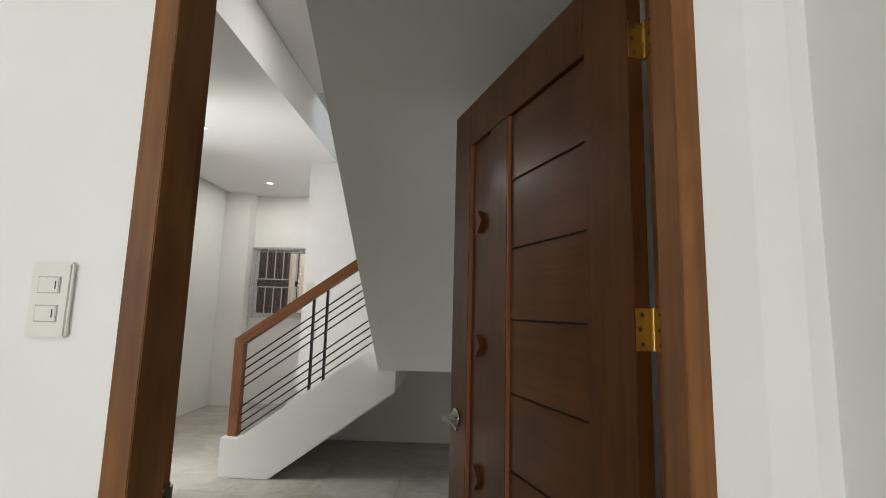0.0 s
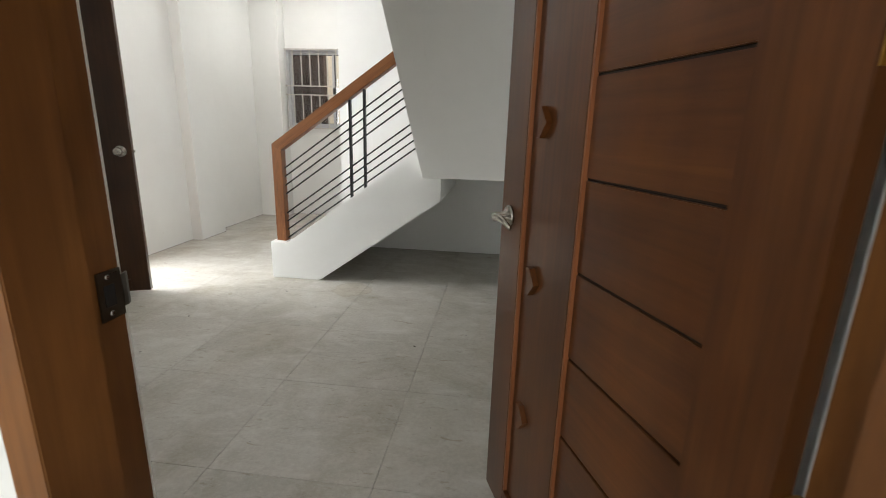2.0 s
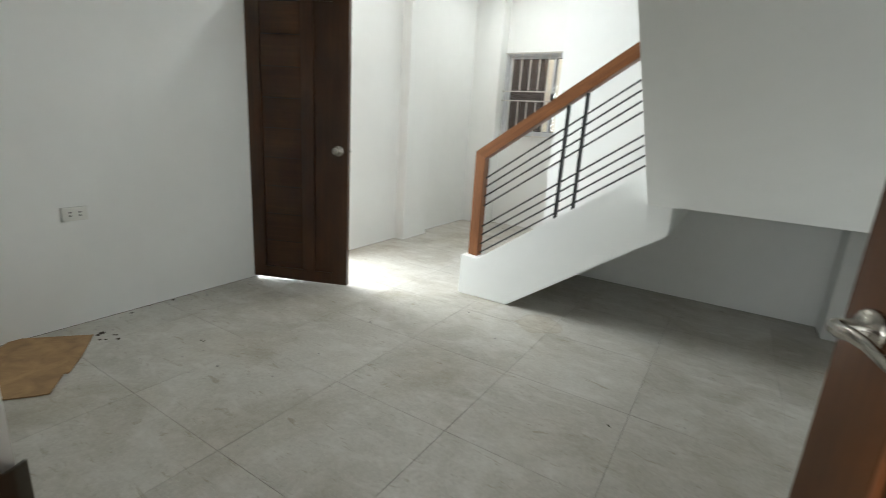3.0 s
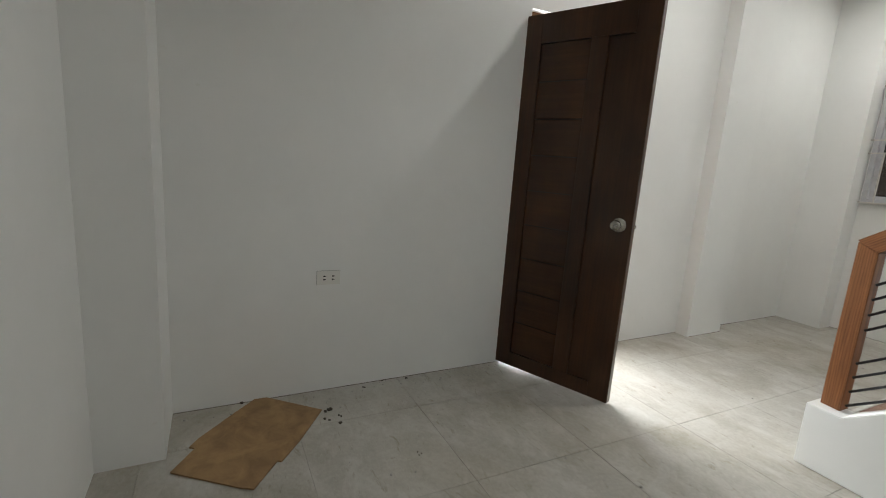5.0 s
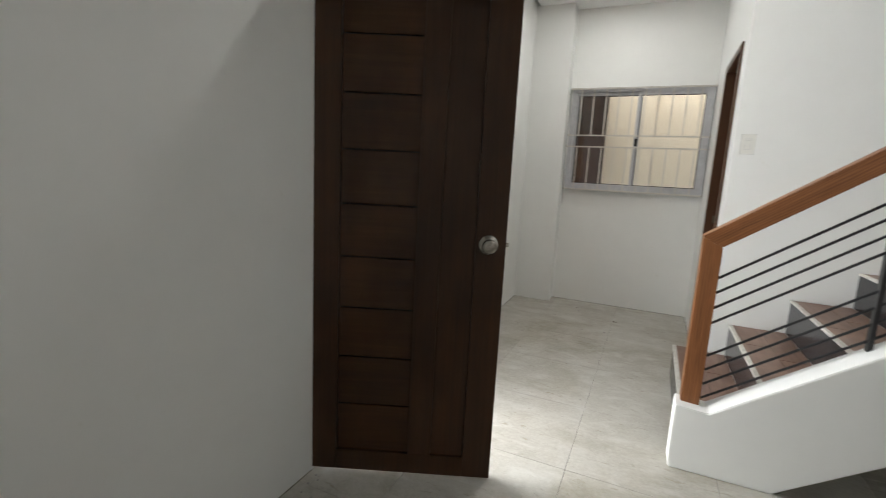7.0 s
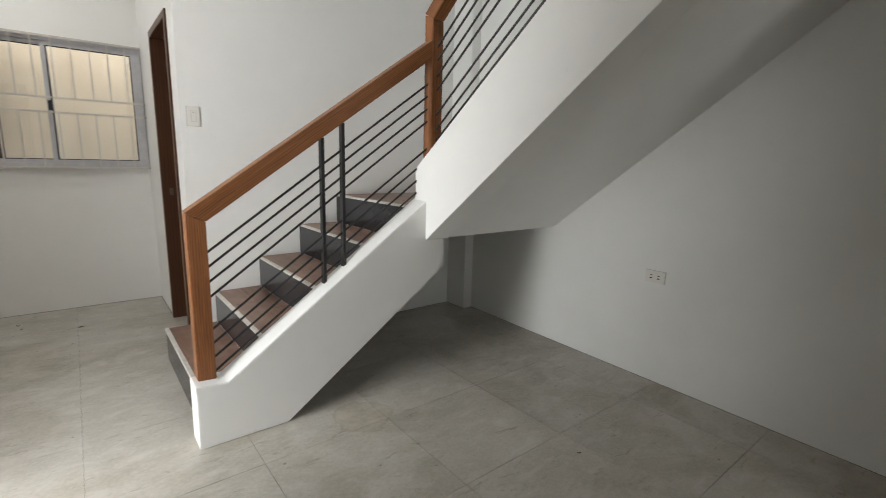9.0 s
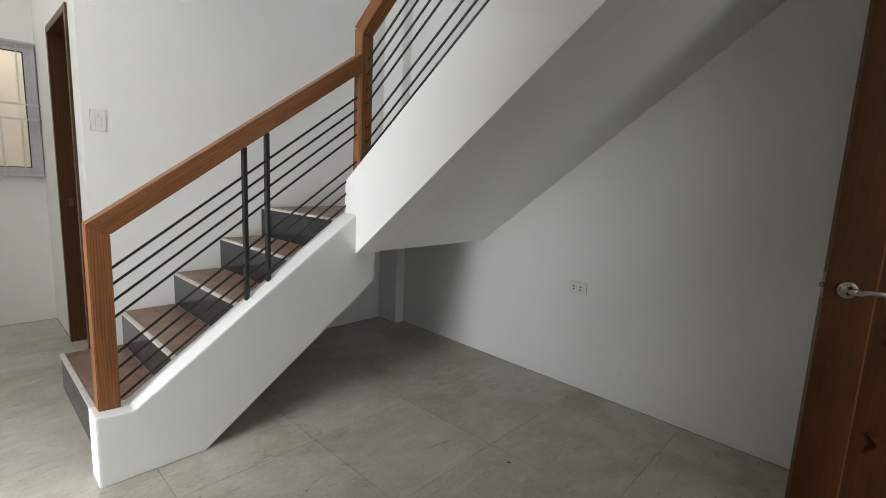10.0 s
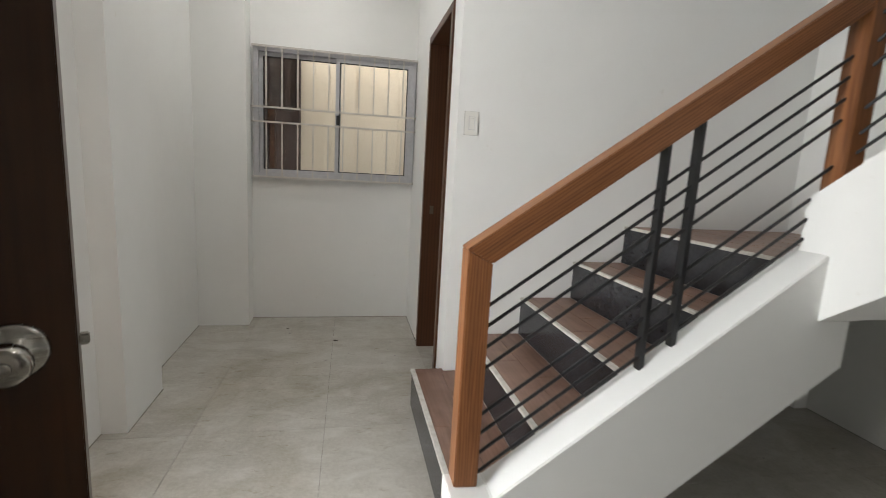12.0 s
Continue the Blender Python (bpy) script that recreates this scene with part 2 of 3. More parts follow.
# ---- mesh helpers ----
def finish(name, bm, mat, parent=None, label="", smooth=False):
    me = bpy.data.meshes.new(name)
    bmesh.ops.recalc_face_normals(bm, faces=bm.faces)
    bm.to_mesh(me)
    bm.free()
    me.materials.append(mat)
    if smooth:
        for p in me.polygons:
            p.use_smooth = True
    ob = new(name, me)
    if parent is not None:
        ob.parent = parent
    if label:
        ob["label"] = label
    return ob


def part(name, bm, mat, parent, label="", smooth=False):
    return finish(name, bm, mat, parent, label, smooth)


def box(bm, x0, x1, y0, y1, z0, z1, bevel=0.0, m=None):
    vs = bmesh.ops.create_cube(bm, size=1)["verts"]
    for v in vs:
        v.co = Vector(((x0 + x1) / 2 + v.co.x * (x1 - x0), (y0 + y1) / 2 + v.co.y * (y1 - y0), (z0 + z1) / 2 + v.co.z * (z1 - z0)))
    if bevel:
        es = list({e for v in vs for e in v.link_edges})
        made = bmesh.ops.bevel(bm, geom=es, offset=bevel, segments=2, affect="EDGES")
        vs = [v for v in bm.verts if v.is_valid and v in set(made["verts"])] or vs
    if m is not None:
        bmesh.ops.transform(bm, matrix=m, verts=[v for v in vs if v.is_valid])
    return bm


def cube(*a, bevel=0.0):
    return box(bmesh.new(), *a, bevel=bevel)


def prism(pts, axis, a, b, bevel=0.0):
    """A polygon in the plane across axis, drawn out from a to b."""
    bm = bmesh.new()
    def put(p, w):
        return {"x": (w, p[0], p[1]), "y": (p[0], w, p[1]), "z": (p[0], p[1], w)}[axis]
    lo = [bm.verts.new(put(p, a)) for p in pts]
    hi = [bm.verts.new(put(p, b)) for p in pts]
    bm.faces.new(lo)
    bm.faces.new(hi)
    for i in range(len(pts)):
        j = (i + 1) % len(pts)
        bm.faces.new((lo[i], lo[j], hi[j], hi[i]))
    if bevel:
        bmesh.ops.recalc_face_normals(bm, faces=bm.faces)
        bmesh.ops.bevel(bm, geom=list(bm.edges), offset=bevel, segments=2, affect="EDGES")
    return bm


def grain_along(ob, way):
    """Turns the part's own x axis along way without moving the part, so that its grain follows."""
    m = Vector(way).to_track_quat("X", "Z").to_matrix().to_4x4()
    ob.data.transform(m.inverted())
    ob.matrix_basis = m
    return ob


def rod(a, b, r, seg=8):
    bm = bmesh.new()
    a, b = Vector(a), Vector(b)
    d = b - a
    m = Matrix.Translation((a + b) / 2) @ d.to_track_quat("Z", "Y").to_matrix().to_4x4()
    bmesh.ops.create_cone(bm, cap_ends=True, segments=seg, radius1=r, radius2=r, depth=d.length, matrix=m)
    return bm


def lathe(profile, m, seg=28):
    """Turned shape: (radius, height) pairs round the z axis of m."""
    bm = bmesh.new()
    rings = []
    for r, h in profile:
        rings.append([bm.verts.new(m @ Vector((r * math.cos(2 * math.pi * k / seg), r * math.sin(2 * math.pi * k / seg), h))) for k in range(seg)])
    for p, q in zip(rings, rings[1:]):
        for k in range(seg):
            bm.faces.new((p[k], p[(k + 1) % seg], q[(k + 1) % seg], q[k]))
    bm.faces.new(rings[0])
    bm.faces.new(rings[-1])
    return bm


def structure(name, boxes, mat, label="", bevel=0.0):
    bm = bmesh.new()
    for b in boxes:
        box(bm, *b, bevel=bevel)
    return tagged(finish(name, bm, mat), label, "", "", "structure")


def thing(name, label, category, group="", m=None):
    ob = new(name)
    ob.empty_display_size = 0.05
    if m is not None:
        ob.matrix_world = m
    return tagged(ob, label, category, group)


def skewed(ob, lean, y0=5.5):
    """Leans a wall's plan by lean metres in x for each metre in y."""
    for v in ob.data.vertices:
        v.co.x += lean * (v.co.y - y0)
    return ob


# ---- the house ----
XW, XE = -1.39, 2.31           # west wall (at y = 5.5) and the line behind the east wall's face
WEST_LEAN, EAST_LEAN = -0.020, 0.033   # both side walls part slightly towards the north
west_x = lambda y: XW + WEST_LEAN * (y - 5.5)
east_x = lambda y: 2.29 + EAST_LEAN * (y - 5.5)
YS, YN, YB = 2.17, 7.59, 6.03  # south wall, window wall, wall behind the stair
XD = 0.17                      # wall of the small doorway
H = 2.82                       # ceiling
HF = 3.18                      # upper floor
HT = 5.6
WX0, WX1, WZ0, WZ1 = -1.053, 0.163, 1.13, 2.09   # window
D2Y0, D2Y1 = 4.20, 4.95       # side door
D3Y0, D3Y1 = 6.22, 6.93        # small doorway, outside of frame
D1X0, D1X1 = 1.233, 2.096       # doorway between the rooms, outside of frame

floor = structure("floor", [(-2.0, 3.4, -2.6, 7.8, -0.20, -0.006)], GROUT, "grey cement-look floor tiles with dirty joints")
skewed(structure("wall_west", [(XW - 0.18, XW, 1.9, D2Y0, 0, HT), (XW - 0.18, XW, D2Y1, YN + 0.15, 0, HT), (XW - 0.18, XW, D2Y0, D2Y1, 2.10, HT),
                               (XW - 0.01, -1.283, 5.92, 6.345, 0, H), (XW - 0.01, -1.033, 7.40, YN, 0, H), (XW - 0.01, -1.041, YS, 2.40, 0, H)], WALL,
                 "off-white painted wall with shallow columns and an outlet"), WEST_LEAN)
structure("wall_north", [(XW - 0.04, WX0, YN, YN + 0.15, 0, HT), (WX1, XD + 0.12, YN, YN + 0.15, 0, HT), (WX0, WX1, YN, YN + 0.15, 0, WZ0), (WX0, WX1, YN, YN + 0.15, WZ1, HT)], WALL,
          "off-white painted wall round a barred window")
structure("wall_doorway", [(XD, XD + 0.12, YB, D3Y0, 0, H), (XD, XD + 0.12, D3Y1, YN, 0, H), (XD, XD + 0.12, D3Y0, D3Y1, 2.10, H)], WALL,
          "narrow off-white wall beside the window with a wooden door frame")
structure("wall_stair", [(XD + 0.12, XE, YB, YB + 0.12, 0, HT), (2.212, XE, 5.80, YB, 0, H)], WALL, "white painted wall behind the stair")
skewed(structure("wall_east", [(2.29, 2.44, YS, 7.73, 0, 3.7), (2.29, 2.44, YS, 4.85, 3.7, 5.1), (2.29, 2.44, 5.95, 7.73, 3.7, 5.1), (2.29, 2.44, YS, 7.73, 5.1, HT)], WALL,
                 "off-white painted wall under the stair with an outlet"), EAST_LEAN)
structure("wall_south", [(XW - 0.18, D1X0, 2.0, YS, 0, HT), (D1X1, XE + 0.15, 2.0, YS, 0, HT), (D1X0, D1X1, 2.0, YS, 2.09, HT)], WALL,
          "off-white painted wall with the doorway between two rooms")
structure("ceiling", [(XW, 0.45, YS, YN, H, HF)], CEIL, "flat white painted ceiling with small downlights")
structure("ceiling_stair", [(0.45, 1.12, YS, 5.19, HF + 0.01, HF + 0.25)], CEIL, "white ceiling over the edge of the stairwell")
structure("ceiling_upper", [(XW - 0.18, XE + 0.15, 1.9, 7.73, HT, HT + 0.15)], CEIL, "white ceiling high above the stairwell")
# the room behind the doorway
structure("wall_room_east", [(2.245, 2.40, -2.7, 1.999, 0, H)], WALL, "off-white painted room wall with a shallow column")
tagged(finish("wall_room_column", prism([(2.172, 2.0), (2.214, 1.970), (2.30, 1.970), (2.30, 2.0)], "z", 0, H), WALL), "shallow off-white corner column", "", "", "structure")
structure("wall_room_west", [(-1.0, -0.85, -2.7, 2.0, 0, H)], WALL, "off-white painted room wall")
structure("wall_room_south", [(-0.85, -0.78, -2.7, -2.55, 0, H), (1.18, 2.245, -2.7, -2.55, 0, H), (-0.78, 1.18, -2.7, -2.55, 0, 1.0), (-0.78, 1.18, -2.7, -2.55, 2.2, H)], WALL, "off-white painted room wall with a window opening")
structure("ceiling_room", [(-1.0, 2.40, -2.7, 2.0, H, H + 0.2)], CEIL, "flat white painted room ceiling")
# small room behind the narrow doorway
structure("wall_closet", [(XD + 0.12, 1.6, 7.58, 7.70, 0, H), (1.6, 1.72, YB + 0.12, 7.70, 0, H)], WALL, "plain off-white wall of the small side room")
structure("ceiling_closet", [(XD, 1.72, YB, 7.70, H, H + 0.1)], CEIL, "plain ceiling of the small side room")
# dirty joint where the tiles meet the walls
skewed(structure("trim_west", [(XW, XW + 0.005, 2.40, 4.17, 0, 0.0016), (XW, XW + 0.005, 4.96, 5.92, 0, 0.0016), (-1.283, -1.278, 5.92, 6.345, 0, 0.0016), (XW, XW + 0.005, 6.35, 7.40, 0, 0.0016)], JOINT,
                 "thin dirty joint along the foot of the wall"), WEST_LEAN)
skewed(structure("trim_east", [(2.286, 2.29, YS, 5.80, 0, 0.0016)], JOINT, "thin dirty joint along the foot of the wall"), EAST_LEAN)
structure("trim", [(-1.075, XD, YN - 0.005, YN, 0, 0.0016), (XD - 0.005, XD, 6.94, YN - 0.005, 0, 0.0016),
                   (0.4, 2.212, YB - 0.004, YB, 0, 0.0016), (2.208, 2.212, 5.80, YB - 0.004, 0, 0.0016)], JOINT, "thin dirty joint along the foot of the walls")
# outside
structure("ground", [(-60, 60, -60, 60, -0.5, -0.205)], CONC, "bare concrete ground outside the house")


# ---- the neighbouring wall seen through the window ----
YO = 8.22
neighbour = thing("neighbour_wall", "cream painted wall with a brown door behind the window", "wall", m=pose(0, YO, -0.2))
part("wall", cube(-4.2, 3.2, 0, 0.15, 0, 3.6), CREAM, neighbour)
part("pilaster", cube(-0.44, -0.30, -0.03, 0, 0, 3.6, bevel=0.004), CREAM, neighbour)
nd = part("door", cube(-1.62, -0.81, -0.10, -0.05, 0.2, 2.62, bevel=0.003), NDOOR, neighbour, "dark brown panelled door")
for k in range(4):
    part("panel", cube(-1.58 + 0.195 * k, -1.43 + 0.195 * k, -0.112, -0.101, 0.35, 2.5, bevel=0.004), NDOOR, nd)
part("door_post", cube(-0.81, -0.775, -0.12, -0.001, 0.2, 2.66, bevel=0.003), NDOOR, neighbour, "brown door post")


# ---- doors ----
def panel_door(name, width, height, m, label, chevrons, thick=0.042, frame_mat=DOOR, board_mat=DOOR_H):
    """A leaf that reaches from its hinge along +x, its room face towards -y."""
    door = thing(name, label, "door", "panelled doors", m)
    w = width / 0.905
    hs, a1, b0, b1 = 0.135 * w, 0.492 * w, 0.605 * w, 0.765 * w
    z0, z1 = 0.096, height - 0.153
    t = thick
    bm = bmesh.new()
    for bx in ((0, hs, 0, t, 0.012, height), (a1, b0, 0, t, z0, z1), (b1, width, 0, t, 0.012, height),
               (hs, b1, 0, t, 0.012, z0), (hs, b1, 0, t, z1, height)):
        box(bm, *bx, bevel=0.0015)
    part("frame", bm, frame_mat, door)
    # dark sheet behind the boards paints the depth shade of the gaps
    part("core", cube(hs, a1, t / 2 - 0.001, t / 2 + 0.001, z0, z1), GROOVE_SHADE, door)
    cuts = [z0 + (z1 - z0) * k / 9 for k in range(10)]
    for za, zb in zip(cuts, cuts[1:]):
        part("board", cube(hs, a1, 0.010, t - 0.010, za + 0.0028, zb - 0.0028, bevel=0.0015), board_mat, door)
    part("narrow_panel", cube(b0, b1, 0.013, t - 0.013, z0, z1), frame_mat, door)
    # strips added on one side of each recess, light painted in
    for x1 in ((a1, b1) if chevrons else ()):
        bm = bmesh.new()
        for y0, y1 in ((0.0012, 0.0125), (t - 0.0125, t - 0.0012)):
            box(bm, x1 - 0.006, x1, y0, y1, z0, z1)
        part("bead", bm, LIT_EDGE, door, "thin orange-brown strip painted as the lit edge of a recess")
    if chevrons:
        xc = b1 - 0.080 * w
        for k in range(4):
            zc = 0.400 + 0.394 * k
            pts = [(xc + 0.027, zc + 0.036), (xc + 0.004, zc + 0.036), (xc - 0.027, zc), (xc + 0.004, zc - 0.036), (xc + 0.027, zc - 0.036), (xc - 0.004, zc)]
            for y0, y1 in ((-0.003, 0.0135), (t - 0.0135, t + 0.003)):
                part("chevron", prism(pts, "y", y0, y1, 0.0008), frame_mat, door, "small raised wooden chevron")
    return door


def hinge(parent, z, x, y):
    """Butt hinge on a leaf's edge: plate, pin and a knuckle of five barrels."""
    h = part("hinge", rod((x, y, z - 0.039), (x, y, z + 0.039), 0.0032), BRASS, parent, "polished brass hinge")
    for k in range(5):
        part("knuckle", rod((x, y, z - 0.0375 + 0.0151 * k), (x, y, z - 0.0232 + 0.0151 * k), 0.0062, 12), BRASS, h)
    part("plate", cube(-0.0022, -0.0002, 0.001, y, z - 0.0375, z + 0.0375), BRASS, h)
    for dz, dy in ((-0.026, 0.014), (0, 0.009), (0.026, 0.014)):
        part("screw", lathe([(0.0040, 0), (0.0030, 0.001)], pose(-0.0022, dy, z + dz, 0, -90, 0), 10), SLOT, h)
    return h


# doorway between the rooms: leaf swings into the stair room
D1HX, D1HY, D1L = 2.050, 2.152, 0.902
d1_turn = math.degrees(math.atan2(2.990 - D1HY, 1.725 - D1HX))
door_a = panel_door("panel_door", D1L, 2.015, pose(D1HX, D1HY, 0, 0, 0, d1_turn) @ Matrix.Diagonal((1, -1, 1, 1)),
                    "dark-stained wooden door with grooved boards, standing open", True, 0.035)
D2L = 0.735
d2_turn = math.degrees(math.atan2(4.456 - 4.172, -0.697 + 1.374))
door_b = panel_door("panel_door", D2L, 2.05, pose(-1.374, 4.172, 0, 0, 0, d2_turn), "dark brown wooden side door with grooved boards, half open", False,
                    frame_mat=DOOR_SHADED, board_mat=DOOR_SHADED_H)


def lever_set(parent, x, z):
    """Rose and lever; the lever points to the hinge."""
    m = pose(x, 0, z, 90, 0, 0)
    base = part("handle", lathe([(0.031, 0), (0.031, 0.006), (0.027, 0.010), (0.014, 0.013), (0.0125, 0.045), (0.010, 0.052)], m), STEEL, parent, "satin nickel lever handle", True)
    bm = bmesh.new()
    prev = None
    pts = [(0, -0.046, 0, 0.012), (-0.02, -0.052, 0.001, 0.0115), (-0.045, -0.054, 0.006, 0.010), (-0.075, -0.053, 0.005, 0.009), (-0.105, -0.050, -0.004, 0.008), (-0.118, -0.047, -0.009, 0.006)]
    for dx, y, dz, r in pts:
        ring = [bm.verts.new((x + dx, y + 0.7 * r * math.cos(a), z + dz + r * math.sin(a))) for a in [2 * math.pi * k / 12 for k in range(12)]]
        if prev:
            for k in range(12):
                bm.faces.new((prev[k], prev[(k + 1) % 12], ring[(k + 1) % 12], ring[k]))
        else:
            bm.faces.new(ring)
        prev = ring
    bm.faces.new(prev)
    part("lever", bm, STEEL, base, "", True)
    return base


lever_set(door_a, D1L - 0.062, 0.937)
part("latch_plate", cube(D1L - 0.001, D1L + 0.0015, 0.005, 0.026, 0.90, 0.99), STEEL, door_a)
part("latch_bolt", cube(D1L, D1L + 0.012, 0.009, 0.022, 0.937, 0.953, bevel=0.002), STEEL, door_a)
for z in (0.165, 0.717, 1.270, 1.822):
    hinge(door_a, z, -0.006, 0.0375)

knob = part("knob", lathe([(0.038, 0), (0.038, 0.004), (0.033, 0.010), (0.013, 0.012), (0.013, 0.028), (0.022, 0.034), (0.0265, 0.044), (0.0265, 0.056), (0.022, 0.064), (0.012, 0.066)], pose(D2L - 0.065, 0, 0.972, 90, 0, 0)), STEEL, door_b, "round satin nickel door knob", True)
part("lock_button", lathe([(0.0085, 0), (0.0085, 0.004), (0.006, 0.005)], pose(D2L - 0.065, -0.066, 0.972, 90, 0, 0), 14), STEEL, knob, "", True)
part("key_slot", cube(D2L - 0.051, D2L - 0.044, -0.0065, -0.004, 0.969, 0.975), SLOT, knob)
part("latch_bolt", cube(D2L, D2L + 0.012, 0.014, 0.028, 0.964, 0.980, bevel=0.002), STEEL, door_b)


def door_frame(name, label, jambs, head, mat=JAMB):
    f = tagged(new(name), label, "door frame", "", "structure")
    for j in jambs:
        if isinstance(j[0], tuple):
            part("jamb", prism(j, "z", 0, 2.045, 0.0015), mat, f)
        else:
            part("jamb", cube(*j, bevel=0.002), mat, f)
    part("head", cube(*head, bevel=0.002), mat, f)
    return f


fa = door_frame("door_1", "brown wooden frame of the doorway between the rooms", [
    ((D1X0, 1.997), (1.274, 1.997), (1.274, 2.085), (1.24, 2.085), (1.24, 2.16), (D1X0, 2.16)),
    ((2.060, 1.997), (D1X1, 1.997), (D1X1, 2.155), (2.087, 2.155), (2.087, 2.075), (2.060, 2.075))], (D1X0, D1X1, 1.996, 2.158, 2.045, 2.0895))
part("stop", cube(1.274, 2.060, 1.999, 2.075, 2.0, 2.045, bevel=0.002), JAMB, fa)
strike = part("strike_plate", cube(1.2398, 1.2420, 2.123, 2.1595, 0.923, 0.986, bevel=0.0008), DARK_STEEL, fa, "tarnished steel strike plate")
part("lip", prism([(1.2400, 2.1595), (1.2420, 2.1595), (1.2412, 2.167), (1.2375, 2.1745), (1.2350, 2.1735), (1.2388, 2.166)], "z", 0.933, 0.976, 0.0004), DARK_STEEL, strike)
part("strike_hole", cube(1.2421, 1.2428, 2.131, 2.147, 0.941, 0.968), SLOT, strike)
for z in (0.931, 0.978):
    part("screw", lathe([(0.0038, 0), (0.0026, 0.0012)], pose(1.2420, 2.139, z, 0, 90, 0), 10), STEEL, strike)
for z in (0.165, 0.717, 1.270, 1.822):
    hp = part("hinge_plate", cube(2.0845, 2.0871, 2.118, 2.1545, z - 0.0375, z + 0.0375), BRASS, fa, "polished brass hinge plate")
    for dz, y in ((-0.026, 2.130), (0, 2.136), (0.026, 2.130)):
        part("screw", lathe([(0.0040, 0), (0.0030, 0.001)], pose(2.0845, y, z + dz, 0, -90, 0), 10), SLOT, hp)
door_frame("door_2", "brown wooden frame of the side doorway", [(XW - 0.15, XW - 0.024, D2Y0, D2Y0 + 0.035, 0, 2.06), (XW - 0.15, XW - 0.024, D2Y1 - 0.04, D2Y1, 0, 2.06)], (XW - 0.15, XW - 0.024, D2Y0, D2Y1, 2.06, 2.0995))
fc = door_frame("door_3", "dark brown wooden frame of the small doorway by the window", [(XD - 0.012, XD + 0.125, D3Y0, D3Y0 + 0.045, 0, 2.10), (XD - 0.012, XD + 0.125, D3Y1 - 0.045, D3Y1, 0, 2.10)], (XD - 0.012, XD + 0.125, D3Y0 + 0.045, D3Y1 - 0.045, 2.055, 2.10), FRAME)
part("strike_plate", cube(XD + 0.035, XD + 0.060, D3Y1 - 0.047, D3Y1 - 0.0452, 0.955, 1.010), DARK_STEEL, fc)

# ---- window ----
win = tagged(new("window_1"), "grey aluminium sliding window with an off-white steel grille", "window", "", "structure")
win.location = ((WX0 + WX1) / 2, YN, (WZ0 + WZ1) / 2)


def wpart(name, x0, x1, y0, y1, z0, z1, mat, parent=None, bevel=0.0, label=""):
    cx, cy, cz = win.location
    return part(name, cube(x0 - cx, x1 - cx, y0 - cy, y1 - cy, z0 - cz, z1 - cz, bevel=bevel), mat, win if parent is None else parent, label)


fw = 0.037
ya, yb = YN - 0.035, YN + 0.045
for x0, x1, z0, z1 in ((WX0, WX0 + fw, WZ0, WZ1), (WX1 - fw, WX1, WZ0, WZ1), (WX0 + fw, WX1 - fw, WZ0, WZ0 + fw), (WX0 + fw, WX1 - fw, WZ1 - fw, WZ1)):
    wpart("window_frame", x0, x1, ya, yb, z0, z1, ALU, bevel=0.002)
XM = (WX0 + WX1) / 2 + 0.01
for x0, x1, dy in ((WX0 + fw, XM + 0.02, 0.034), (XM - 0.02, WX1 - fw, 0.006)):
    s = 0.028
    sash = wpart("sash", x0, x0 + s, ya + dy, ya + dy + 0.024, WZ0 + fw, WZ1 - fw, ALU)
    for a, b, c, d in ((x1 - s, x1, WZ0 + fw, WZ1 - fw), (x0 + s, x1 - s, WZ0 + fw, WZ0 + fw + s), (x0 + s, x1 - s, WZ1 - fw - s, WZ1 - fw)):
        wpart("sash_rail", a, b, ya + dy, ya + dy + 0.024, c, d, ALU, sash)
    for a, b, c, d in ((x0 + s, x0 + s + 0.006, WZ0 + fw + s, WZ1 - fw - s), (x1 - s - 0.006, x1 - s, WZ0 + fw + s, WZ1 - fw - s),
                       (x0 + s + 0.006, x1 - s - 0.006, WZ0 + fw + s, WZ0 + fw + s + 0.006), (x0 + s + 0.006, x1 - s - 0.006, WZ1 - fw - s - 0.006, WZ1 - fw - s)):
        wpart("gasket", a, b, ya + dy + 0.004, ya + dy + 0.020, c, d, SLOT, sash)
    pane = wpart("pane", x0 + s + 0.006, x1 - s - 0.006, ya + dy + 0.010, ya + dy + 0.014, WZ0 + fw + s + 0.006, WZ1 - fw - s - 0.006, GLASS, sash)
    pane.visible_shadow = False
wpart("latch", XM - 0.012, XM + 0.012, ya - 0.014, ya + 0.004, 1.56, 1.63, SLOT, bevel=0.003, label="dark sliding latch")
gy = YN - 0.056
grille = tagged(new("window_grille"), "off-white welded steel bars fixed over the window", "window grille")
grille.location = (0, gy, 0)
ZU, ZL = 1.652, 1.545
for k in range(10):
    x = WX0 + 0.095 + 0.113 * k
    part("bar", cube(x - 0.005, x + 0.005, -0.005, 0.005, ZU, WZ1 - 0.012), BAR, grille)
    part("bar", cube(x - 0.005, x + 0.005, -0.005, 0.005, WZ0 + 0.012, ZL), BAR, grille)
for z in (ZU, ZL):
    part("cross_bar", cube(WX0 - 0.012, WX1 + 0.012, -0.008, 0.004, z - 0.006, z + 0.006), BAR, grille)
for z in (WZ0 + 0.006, WZ1 - 0.006):
    part("cross_bar", cube(WX0 - 0.006, WX1 + 0.006, -0.006, 0.006, z - 0.007, z + 0.007), BAR, grille)
for x in (WX0 + 0.003, WX1 - 0.003):
    for z in (WZ0 + 0.006, ZL, ZU, WZ1 - 0.006):
        part("bracket", cube(x - 0.006, x + 0.006, 0.004, 0.0555, z - 0.006, z + 0.006), BAR, grille)

